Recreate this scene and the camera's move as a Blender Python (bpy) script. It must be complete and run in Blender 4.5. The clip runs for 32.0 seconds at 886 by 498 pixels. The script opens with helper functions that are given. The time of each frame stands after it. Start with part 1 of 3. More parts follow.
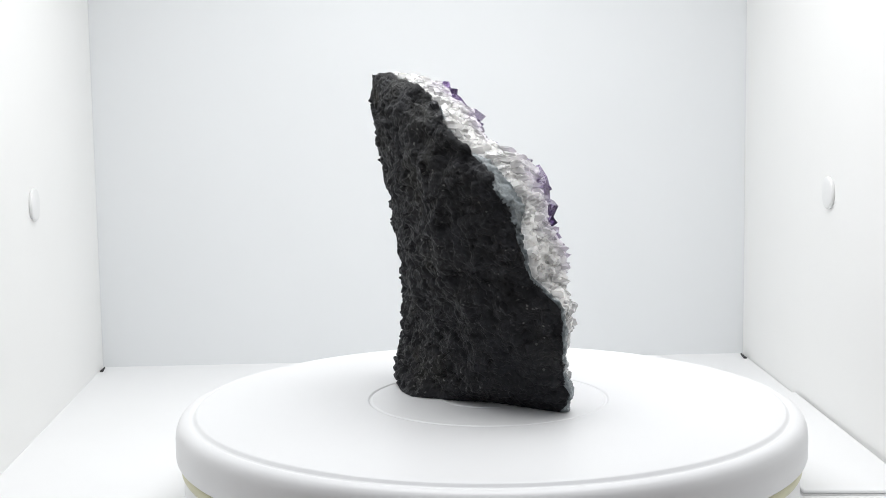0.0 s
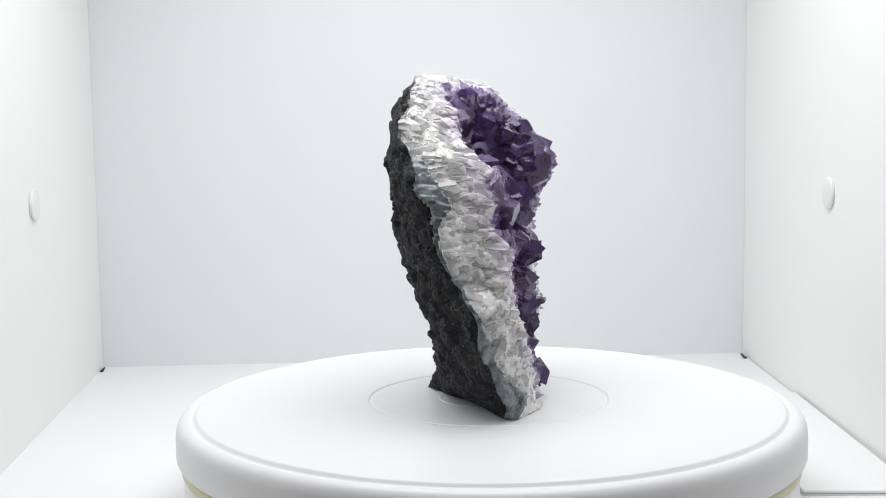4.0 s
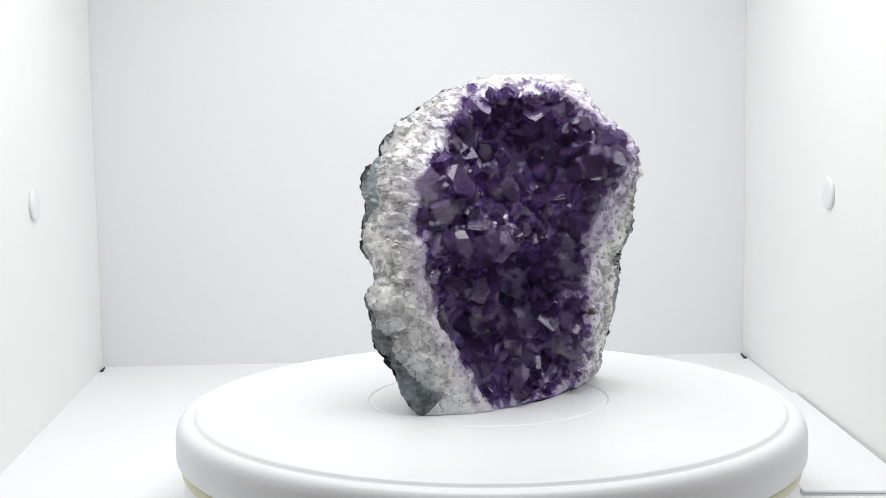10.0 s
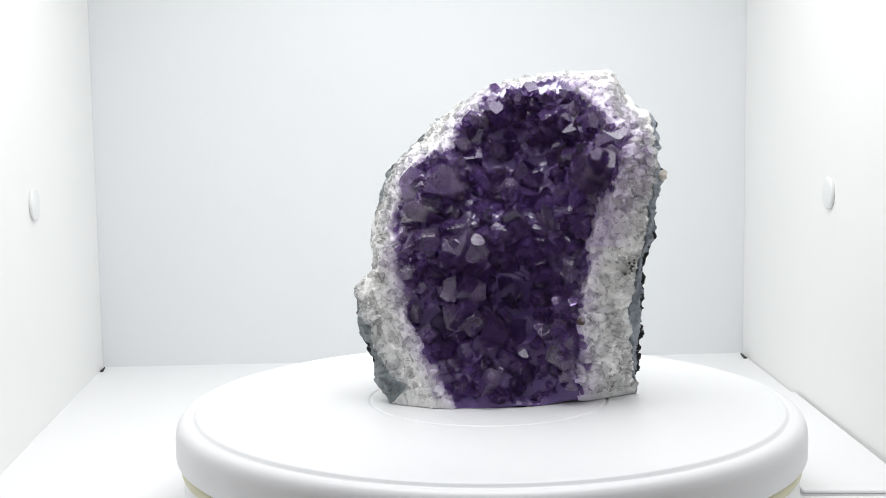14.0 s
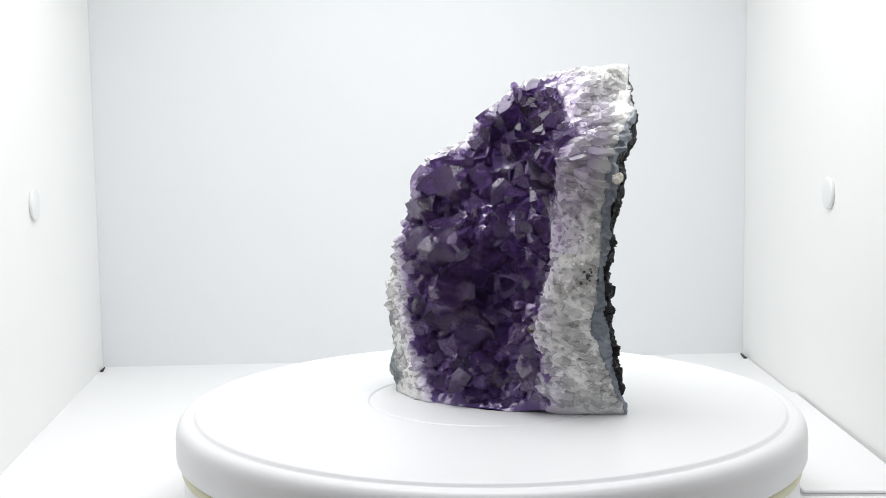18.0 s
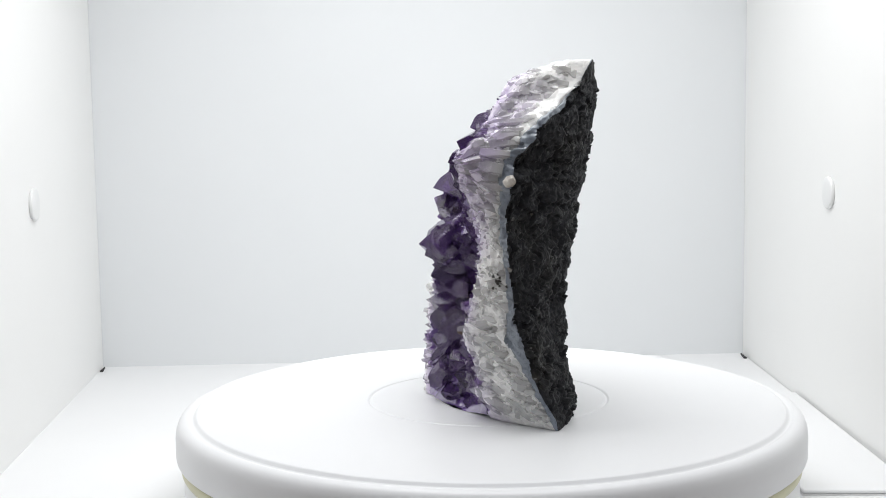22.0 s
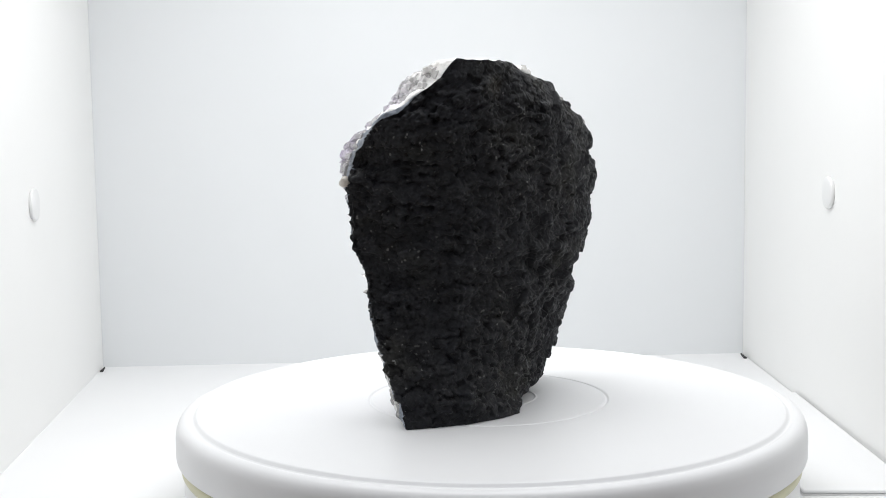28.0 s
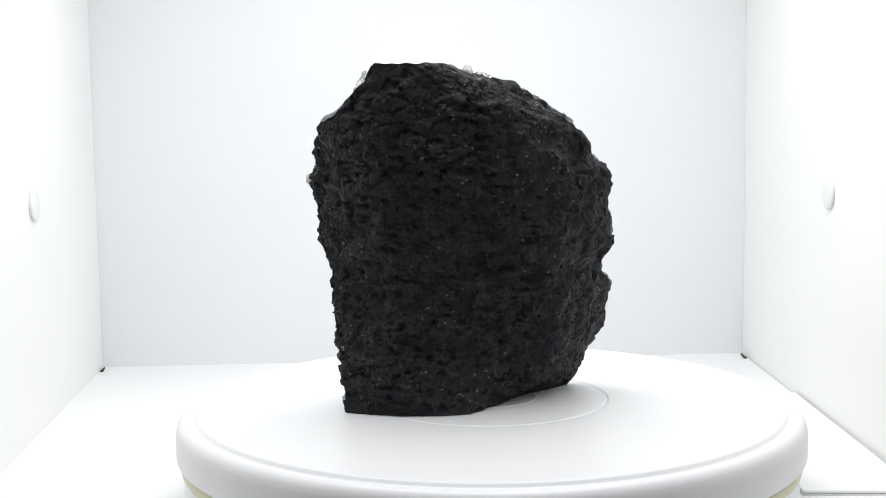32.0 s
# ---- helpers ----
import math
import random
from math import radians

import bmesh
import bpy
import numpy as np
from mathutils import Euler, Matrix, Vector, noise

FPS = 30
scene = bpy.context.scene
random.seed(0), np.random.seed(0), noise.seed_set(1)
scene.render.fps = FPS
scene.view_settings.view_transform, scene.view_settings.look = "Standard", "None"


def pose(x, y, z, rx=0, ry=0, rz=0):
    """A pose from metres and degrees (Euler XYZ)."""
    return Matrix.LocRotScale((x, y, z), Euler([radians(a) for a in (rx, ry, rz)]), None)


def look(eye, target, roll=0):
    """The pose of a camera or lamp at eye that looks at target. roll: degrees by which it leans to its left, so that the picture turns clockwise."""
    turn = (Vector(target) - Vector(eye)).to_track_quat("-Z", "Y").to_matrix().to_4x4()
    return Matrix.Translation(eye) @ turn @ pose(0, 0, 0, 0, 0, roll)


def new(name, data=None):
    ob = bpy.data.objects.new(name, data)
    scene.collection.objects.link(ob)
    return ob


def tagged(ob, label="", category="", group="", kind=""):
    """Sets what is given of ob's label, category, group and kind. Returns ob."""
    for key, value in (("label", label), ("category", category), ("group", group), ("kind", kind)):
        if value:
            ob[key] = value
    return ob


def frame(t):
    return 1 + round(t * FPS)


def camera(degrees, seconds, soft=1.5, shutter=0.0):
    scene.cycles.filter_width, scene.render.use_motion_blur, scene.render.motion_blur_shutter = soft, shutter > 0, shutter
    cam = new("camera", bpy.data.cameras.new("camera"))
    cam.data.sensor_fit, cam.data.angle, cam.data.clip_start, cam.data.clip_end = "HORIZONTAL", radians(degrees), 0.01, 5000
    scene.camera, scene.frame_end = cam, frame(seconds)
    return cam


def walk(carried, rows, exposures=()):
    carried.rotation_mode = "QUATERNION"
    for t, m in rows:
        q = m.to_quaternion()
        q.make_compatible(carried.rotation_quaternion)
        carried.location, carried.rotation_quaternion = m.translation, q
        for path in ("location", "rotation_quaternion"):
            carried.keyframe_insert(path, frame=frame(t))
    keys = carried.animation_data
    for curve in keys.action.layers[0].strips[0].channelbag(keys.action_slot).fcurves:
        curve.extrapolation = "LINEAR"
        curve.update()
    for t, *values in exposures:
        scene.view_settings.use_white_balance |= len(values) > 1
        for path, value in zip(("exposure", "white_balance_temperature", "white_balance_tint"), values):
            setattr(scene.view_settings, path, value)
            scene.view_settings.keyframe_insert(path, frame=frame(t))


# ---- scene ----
# ---- camera ----
cam = camera(43.805, 32.0, soft=0.7)
EYE = Vector((0.0, -0.48086, 0.11013))
AIM = EYE + Vector((-0.039302, 0.995027, -0.091522))
VIEW = look(EYE, AIM, -0.8175)
walk(cam, [(0, VIEW), (32, VIEW)],
     exposures=[(0, 0.0), (3, -0.06), (6, -0.07), (9, -0.03), (13, 0.03), (20, 0.05), (23, -0.06), (25, -0.08), (28, 0.02), (30, 0.11), (32, 0.16)])

TURN = -8.82          # degrees a second, clockwise seen from above
FACING = 12.5           # the second at which the crystal face looks at the camera
FLOOR = -0.045          # the booth's floor; the platter's top is z = 0
CEIL = 0.375

# ---- world and light ----
world = bpy.data.worlds.new("room")
scene.world = world
world.use_nodes = True
bg = world.node_tree.nodes["Background"]
bg.inputs[0].default_value = (0.93, 0.95, 1.0, 1)
bg.inputs[1].default_value = 0.385


def area(name, m, sx, sy, watts, colour, beam=180):
    la = bpy.data.lights.new(name, "AREA")
    la.shape, la.size, la.size_y, la.energy, la.color, la.spread = "RECTANGLE", sx, sy, watts, colour, radians(beam)
    ob = new(name, la)
    ob.matrix_world = m
    return ob


area("led_panel_light", pose(-0.015, 0.03, CEIL - 0.014), 0.36, 0.34, 1.27, (0.985, 0.995, 1.0), 160)


# ---- materials ----
def material(name):
    m = bpy.data.materials.new(name)
    m.use_nodes = True
    nt = m.node_tree
    return m, nt, nt.nodes["Principled BSDF"]


def node(nt, kind, **inputs):
    n = nt.nodes.new(kind)
    for k, v in inputs.items():
        n.inputs[k.replace("_", " ")].default_value = v
    return n


def ramp(nt, source, stops):
    r = nt.nodes.new("ShaderNodeValToRGB")
    while len(r.color_ramp.elements) < len(stops):
        r.color_ramp.elements.new(0.5)
    for e, (at, c) in zip(r.color_ramp.elements, stops):
        e.position, e.color = at, (*c, 1)
    nt.links.new(source, r.inputs[0])
    return r.outputs[0]


def mix(nt, factor, a, b):
    m = nt.nodes.new("ShaderNodeMix")
    m.data_type = "RGBA"
    for sock, v in ((m.inputs[0], factor), (m.inputs[6], a), (m.inputs[7], b)):
        if isinstance(v, bpy.types.NodeSocket):
            nt.links.new(v, sock)
        else:
            sock.default_value = v if isinstance(v, float) else (*v, 1)
    return m.outputs[2]


def noise_at(nt, scale, detail=4.0, rough=0.55, stretch=None):
    tc = nt.nodes.new("ShaderNodeTexCoord")
    n = node(nt, "ShaderNodeTexNoise", Scale=scale, Detail=detail, Roughness=rough)
    source = tc.outputs["Object"]
    if stretch:
        mp = nt.nodes.new("ShaderNodeMapping")
        mp.inputs["Scale"].default_value = stretch
        nt.links.new(source, mp.inputs["Vector"])
        source = mp.outputs[0]
    nt.links.new(source, n.inputs["Vector"])
    return n.outputs["Fac"]


def bump(nt, shader, height, strength, distance):
    b = node(nt, "ShaderNodeBump", Strength=strength, Distance=distance)
    nt.links.new(height, b.inputs["Height"])
    nt.links.new(b.outputs[0], shader.inputs["Normal"])


def plain(name, lo, hi, scale, rough, bump_by=0.0, dist=0.0002, rough2=None):
    m, nt, sh = material(name)
    f = noise_at(nt, scale)
    nt.links.new(ramp(nt, f, [(0.3, lo), (0.7, hi)]), sh.inputs["Base Color"])
    sh.inputs["Roughness"].default_value = rough
    if bump_by:
        bump(nt, sh, noise_at(nt, scale * 9), bump_by, dist)
    return m


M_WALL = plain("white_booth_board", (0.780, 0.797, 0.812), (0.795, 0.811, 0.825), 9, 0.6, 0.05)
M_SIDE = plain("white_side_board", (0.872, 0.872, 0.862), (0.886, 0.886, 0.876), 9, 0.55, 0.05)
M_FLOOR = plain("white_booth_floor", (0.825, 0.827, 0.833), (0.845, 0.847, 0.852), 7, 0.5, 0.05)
M_PLASTIC = plain("white_plastic", (0.79, 0.795, 0.79), (0.82, 0.825, 0.82), 14, 0.38, 0.03)
M_PLATTER = plain("white_platter", (0.785, 0.788, 0.797), (0.805, 0.808, 0.817), 11, 0.42, 0.04)
M_CREAM = plain("cream_plastic", (0.62, 0.60, 0.40), (0.68, 0.66, 0.46), 20, 0.45)
M_BLACK = plain("black_rubber", (0.008, 0.008, 0.009), (0.015, 0.015, 0.016), 80, 0.6)
M_TABLE = plain("table_wood", (0.20, 0.14, 0.09), (0.28, 0.20, 0.13), 6, 0.5)


def basalt_material():
    m, nt, sh = material("black_basalt")
    fine = noise_at(nt, 520, 6, 0.7)
    mid = noise_at(nt, 130, 5, 0.65)
    broad = noise_at(nt, 34, 4, 0.6)
    c1 = ramp(nt, broad, [(0.30, (0.007, 0.008, 0.012)), (0.55, (0.012, 0.0125, 0.0155)), (0.75, (0.022, 0.022, 0.019))])
    grain = ramp(nt, mid, [(0.34, (0.38, 0.38, 0.39)), (0.55, (0.85, 0.85, 0.85)), (0.74, (1.7, 1.7, 1.65))])
    mul = nt.nodes.new("ShaderNodeMix")
    mul.data_type, mul.blend_type = "RGBA", "MULTIPLY"
    mul.inputs[0].default_value = 0.85
    nt.links.new(c1, mul.inputs[6])
    nt.links.new(grain, mul.inputs[7])
    rust = ramp(nt, noise_at(nt, 24, 3), [(0.64, (0, 0, 0)), (0.80, (0.8, 0.8, 0.8))])
    c = mix(nt, rust, mul.outputs[2], (0.062, 0.052, 0.032))
    # tiny glints, put into the colour as sparse pale, glossy cells
    tc = nt.nodes.new("ShaderNodeTexCoord")
    vo = node(nt, "ShaderNodeTexVoronoi", Scale=1200.0)
    nt.links.new(tc.outputs["Object"], vo.inputs["Vector"])
    sep = nt.nodes.new("ShaderNodeSeparateColor")
    nt.links.new(vo.outputs["Color"], sep.inputs[0])
    glint = ramp(nt, sep.outputs[0], [(0.982, (0, 0, 0)), (0.988, (1, 1, 1))])
    gate = ramp(nt, broad, [(0.45, (0, 0, 0)), (0.62, (1, 1, 1))])
    both = mix(nt, glint, (0.0, 0.0, 0.0), gate)
    nt.links.new(mix(nt, both, c, (0.16, 0.16, 0.155)), sh.inputs["Base Color"])
    dull = ramp(nt, fine, [(0.3, (0.75, 0.75, 0.75)), (0.72, (0.33, 0.33, 0.33))])
    nt.links.new(mix(nt, both, dull, (0.15, 0.15, 0.15)), sh.inputs["Roughness"])
    sh.inputs["Specular IOR Level"].default_value = 0.28
    # small gas bubbles, more of them in some places
    holes = node(nt, "ShaderNodeTexVoronoi", Scale=330.0)
    nt.links.new(tc.outputs["Object"], holes.inputs["Vector"])
    deep = ramp(nt, holes.outputs["Distance"], [(0.10, (0, 0, 0)), (0.34, (1, 1, 1))])
    where = ramp(nt, noise_at(nt, 70, 3), [(0.44, (1, 1, 1)), (0.60, (0, 0, 0))])
    deep = mix(nt, where, deep, (1.0, 1.0, 1.0))
    relief = mix(nt, 0.45, fine, mid)
    bump(nt, sh, mix(nt, 0.40, relief, deep), 1.0, 0.0021)
    return m


def quartz_material(name, lo, mid, hi, tint, clear=0.3, rough=0.2, milk=0.0, size=1.0):
    """Milky quartz; the mesh attribute 'tint' leads over to lilac, and each piece differs a little."""
    m, nt, sh = material(name)
    broad = noise_at(nt, 55 / size, 5, 0.6)
    fine = noise_at(nt, 260 / size, 5, 0.65)
    geo = nt.nodes.new("ShaderNodeNewGeometry")
    each = nt.nodes.new("ShaderNodeMath")
    each.operation = "MULTIPLY_ADD"
    each.inputs[1].default_value, each.inputs[2].default_value = 0.34, -0.17
    nt.links.new(geo.outputs["Random Per Island"], each.inputs[0])
    add = nt.nodes.new("ShaderNodeMath")
    add.operation = "ADD"
    nt.links.new(broad, add.inputs[0])
    nt.links.new(each.outputs[0], add.inputs[1])
    c = ramp(nt, add.outputs[0], [(0.26, lo), (0.46, mid), (0.68, hi)])
    streak = noise_at(nt, 330, 4, 0.6, (1.0, 0.22, 1.0))
    c = mix(nt, ramp(nt, streak, [(0.46, (0.0,) * 3), (0.66, (0.75,) * 3)]), c, hi)
    c = mix(nt, ramp(nt, streak, [(0.30, (0.55,) * 3), (0.46, (0.0,) * 3)]), c, lo)
    at = nt.nodes.new("ShaderNodeAttribute")
    at.attribute_name = "tint"
    c = mix(nt, at.outputs["Fac"], c, tint)
    ag = nt.nodes.new("ShaderNodeAttribute")
    ag.attribute_name = "agate"
    dark = ramp(nt, broad, [(0.30, (0.12, 0.145, 0.16)), (0.68, (0.36, 0.39, 0.41))])
    nt.links.new(mix(nt, ag.outputs["Fac"], c, dark), sh.inputs["Base Color"])
    nt.links.new(ramp(nt, fine, [(0.35, (rough * 0.5,) * 3), (0.65, (rough * 1.7,) * 3)]), sh.inputs["Roughness"])
    sh.inputs["IOR"].default_value = 1.54
    sh.inputs["Transmission Weight"].default_value = clear
    sh.inputs["Subsurface Weight"].default_value = milk
    sh.inputs["Subsurface Radius"].default_value = (1.0, 1.0, 1.0)
    sh.inputs["Subsurface Scale"].default_value = 0.005
    bump(nt, sh, mix(nt, 0.5, fine, streak), 0.45, 0.0007)
    return m


def amethyst_material(name, root, body, tip, through_it):
    """Crystal: pale at the root, violet at the point; 'tint' runs from 0 at the root to 1 at the tip."""
    m, nt, sh = material(name)
    at = nt.nodes.new("ShaderNodeAttribute")
    at.attribute_name = "tint"
    info = nt.nodes.new("ShaderNodeObjectInfo")
    cloud = noise_at(nt, 2.2, 6, 0.7)
    lines = noise_at(nt, 5.0, 3, 0.6, (0.5, 0.5, 3.0))
    veil = noise_at(nt, 3.1, 5, 0.75, (1.0, 1.0, 0.6))
    c = ramp(nt, at.outputs["Fac"], [(0.12, root), (0.5, body), (0.95, tip)])
    c = mix(nt, ramp(nt, cloud, [(0.36, (0, 0, 0)), (0.66, (0.75,) * 3)]), c, body)
    c = mix(nt, ramp(nt, veil, [(0.58, (0, 0, 0)), (0.76, (0.35,) * 3)]), c, root)
    hsv = nt.nodes.new("ShaderNodeHueSaturation")
    val = nt.nodes.new("ShaderNodeMapRange")
    val.inputs["To Min"].default_value, val.inputs["To Max"].default_value = 0.7, 1.3
    nt.links.new(info.outputs["Random"], val.inputs["Value"])
    zone = nt.nodes.new("ShaderNodeAttribute")
    zone.attribute_name = "sector"
    both = nt.nodes.new("ShaderNodeMath")
    both.operation = "MULTIPLY"
    nt.links.new(val.outputs[0], both.inputs[0])
    nt.links.new(zone.outputs["Fac"], both.inputs[1])
    nt.links.new(both.outputs[0], hsv.inputs["Value"])
    nt.links.new(c, hsv.inputs["Color"])
    nt.links.new(hsv.outputs[0], sh.inputs["Base Color"])
    nt.links.new(ramp(nt, veil, [(0.42, (0.05,) * 3), (0.72, (0.13,) * 3)]), sh.inputs["Roughness"])
    sh.inputs["IOR"].default_value = 1.545
    sh.inputs["Specular IOR Level"].default_value = 0.16
    sh.inputs["Transmission Weight"].default_value = through_it
    bump(nt, sh, mix(nt, 0.15, cloud, lines), 0.05, 0.02)
    return m


M_BASALT = basalt_material()
M_QUARTZ = quartz_material("milky_quartz", (0.46, 0.463, 0.465), (0.66, 0.652, 0.645), (0.82, 0.81, 0.795), (0.60, 0.51, 0.71), 0.0, 0.34, 0.85)
M_COLUMN = quartz_material("clear_quartz", (0.76, 0.763, 0.76), (0.89, 0.885, 0.878), (0.96, 0.952, 0.94), (0.70, 0.58, 0.83), 0.7, 0.08)
M_AGATE = quartz_material("grey_agate", (0.012, 0.017, 0.018), (0.045, 0.060, 0.066), (0.17, 0.20, 0.215), (0.17, 0.195, 0.235), 0.05, 0.32, 0.0, 0.35)
M_BED = quartz_material("violet_druse", (0.07, 0.043, 0.135), (0.18, 0.11, 0.32), (0.32, 0.24, 0.46), (0.14, 0.08, 0.26), 0.2, 0.12)
M_NUB = plain("brownish_quartz", (0.40, 0.35, 0.29), (0.74, 0.71, 0.66), 260, 0.35, 0.5, 0.0006)
M_DEEP = amethyst_material("amethyst_deep", (0.60, 0.50, 0.70), (0.25, 0.142, 0.39), (0.17, 0.094, 0.30), 0.80)
M_PALE = amethyst_material("amethyst_pale", (0.88, 0.84, 0.90), (0.62, 0.50, 0.75), (0.42, 0.29, 0.60), 0.78)
M_SPECK = plain("dark_specks", (0.012, 0.011, 0.010), (0.03, 0.025, 0.02), 300, 0.5)
M_RUST = plain("iron_stain", (0.035, 0.018, 0.014), (0.085, 0.045, 0.032), 300, 0.55, 0.4, 0.0004)


# ---- mesh helpers ----
def mesh_of(name, verts, faces, mat, smooth=False, tint=None, agate=None, sector=None):
    me = bpy.data.meshes.new(name)
    me.from_pydata([tuple(v) for v in verts], [], [tuple(int(i) for i in f) for f in faces])
    me.materials.append(mat)
    if smooth:
        me.polygons.foreach_set("use_smooth", [True] * len(me.polygons))
    if tint is not None:
        me.attributes.new("tint", "FLOAT", "POINT").data.foreach_set("value", np.asarray(tint, np.float32))
    if agate is not None:
        me.attributes.new("agate", "FLOAT", "POINT").data.foreach_set("value", np.asarray(agate, np.float32))
    if sector is not None:
        me.attributes.new("sector", "FLOAT", "FACE").data.foreach_set("value", np.asarray(sector, np.float32))
    me.update()
    return me


def part(name, me, parent, label=""):
    ob = new(name, me)
    ob.parent = parent
    return tagged(ob, label)


def slab(name, corners, z0, z1, mat, bevel=0.0):
    """An upright prism over a flat outline, with its edges rounded."""
    bm = bmesh.new()
    lo = [bm.verts.new((x, y, z0)) for x, y in corners]
    bm.faces.new(lo)
    up = bmesh.ops.extrude_face_region(bm, geom=bm.faces[:])
    bmesh.ops.translate(bm, verts=[v for v in up["geom"] if isinstance(v, bmesh.types.BMVert)], vec=(0, 0, z1 - z0))
    bmesh.ops.recalc_face_normals(bm, faces=bm.faces[:])
    if bevel:
        bmesh.ops.bevel(bm, geom=bm.edges[:], offset=bevel, segments=4, profile=0.5, affect="EDGES")
    me = bpy.data.meshes.new(name)
    bm.to_mesh(me)
    bm.free()
    me.materials.append(mat)
    return me


def lathe(name, rows, mat, n=192):
    """A closed body of revolution from (radius, height) rows; ends on the axis are closed by a centre point."""
    verts, faces = [], []
    for r, z in rows:
        for i in range(n):
            a = 2 * math.pi * i / n
            verts.append((r * math.cos(a), r * math.sin(a), z))
    for k in range(len(rows) - 1):
        for i in range(n):
            j = (i + 1) % n
            faces.append((k * n + i, k * n + j, (k + 1) * n + j, (k + 1) * n + i))
    faces.append(tuple(range(n))[::-1])
    faces.append(tuple((len(rows) - 1) * n + i for i in range(n)))
    me = mesh_of(name, verts, faces, mat, smooth=True)
    me.polygons[len(me.polygons) - 1].use_smooth = False
    bm = bmesh.new()
    bm.from_mesh(me)
    bmesh.ops.recalc_face_normals(bm, faces=bm.faces[:])
    bm.to_mesh(me)
    bm.free()
    return me


# ---- booth ----
BL, BR = Vector((-0.2788, 0.2981)), Vector((0.1897, 0.3358))
FL, FR = Vector((-0.2070, -0.155)), Vector((0.1930, -0.155))
T = 0.005


def offset(a, b, d):
    n = Vector((-(b - a).y, (b - a).x)).normalized()
    return a + n * d, b + n * d


def wall(name, a, b, label, mat):
    """A booth panel whose inner face runs from a to b; its thickness lies outside."""
    a2, b2 = offset(a, b, T)
    me = slab(name, [a, b, b2, a2], FLOOR - 0.004, CEIL, mat, 0.0006)
    return tagged(new(name, me), label, "booth wall", kind="structure")


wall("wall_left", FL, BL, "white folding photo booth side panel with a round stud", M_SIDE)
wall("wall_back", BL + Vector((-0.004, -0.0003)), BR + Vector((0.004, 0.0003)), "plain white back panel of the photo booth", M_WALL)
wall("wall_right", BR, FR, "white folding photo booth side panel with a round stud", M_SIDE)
g = 0.0005      # a hair's gap along the right panel
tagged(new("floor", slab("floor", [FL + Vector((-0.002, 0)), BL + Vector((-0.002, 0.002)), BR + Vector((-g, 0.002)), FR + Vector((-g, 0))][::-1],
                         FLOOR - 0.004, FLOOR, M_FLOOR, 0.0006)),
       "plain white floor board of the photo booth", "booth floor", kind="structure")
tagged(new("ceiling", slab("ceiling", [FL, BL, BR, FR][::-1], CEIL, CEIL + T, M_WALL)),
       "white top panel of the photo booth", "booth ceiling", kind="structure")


def table_top():
    t = FLOOR - 0.004
    tagged(new("table_top", slab("table_top", [(-0.7, -0.75), (0.7, -0.75), (0.7, 0.55), (-0.7, 0.55)], t - 0.03, t, M_TABLE, 0.003)),
           "brown wooden table top under the booth", "table", kind="structure")


table_top()


def stud(at, along, label):
    """Round domed press stud that holds a folding side panel, flat against the wall."""
    root = tagged(new("press_stud"), label, "stud", "studs on the booth walls")
    rows = [(0.0086, 0.0), (0.0088, 0.0006), (0.0090, 0.0014), (0.0088, 0.0018), (0.0080, 0.0021), (0.0055, 0.0024), (0.0025, 0.0025), (0.0008, 0.0025)]
    part("cap", lathe("stud_cap", rows, M_PLASTIC, 48), root)
    part("rim", lathe("stud_rim", [(0.0080, 0.0), (0.0082, 0.0), (0.0084, 0.0002), (0.0083, 0.0005)], M_WALL, 48), root)
    n = Vector((-along.y, along.x, 0)).normalized()
    z = Vector((0, 0, 1))
    root.matrix_world = Matrix.Translation(at) @ Matrix((z.cross(n), z, n)).transposed().to_4x4()
    return root


def on_wall(a, b, y, z, lift=0.0):
    s = (y - a.y) / (b.y - a.y)
    q = a + (b - a) * s
    return Vector((q.x, q.y, z))


stud(on_wall(FL, BL, 0.119, 0.0820), -(BL - FL), "small round white plastic stud on the booth wall")
stud(on_wall(FR, BR, 0.139, 0.0822), (BR - FR), "small round white plastic stud on the booth wall")


def corner_slit(a, b, label):
    """Dark slit where floor and side panel leave a gap in the back corner."""
    d = (b - a).normalized()
    n = Vector((-d.y, d.x)) * 0.0007
    ob = new("corner_slit", slab("corner_slit", [a - n * 1.6, b - n * 0.4, b + n * 0.4, a + n * 1.6], FLOOR - 0.002, FLOOR + 0.0010, M_BLACK, 0.0002))
    return tagged(ob, label, "corner slit", kind="structure")


corner_slit(Vector((-0.2738, 0.2800)), Vector((-0.2765, 0.2945)), "short black slit in the booth's back corner")
corner_slit(Vector((0.1865, 0.3140)), Vector((0.1872, 0.3310)), "short black slit in the booth's back corner")


def led_panel():
    root = tagged(new("led_panel"), "flat white light panel under the booth ceiling", "light panel")
    root.location = (-0.015, 0.03, CEIL)
    part("housing", slab("housing", [(-0.185, -0.175), (0.185, -0.175), (0.185, 0.175), (-0.185, 0.175)], -0.012, -0.0005, M_PLASTIC, 0.002), root)
    return root


led_panel()


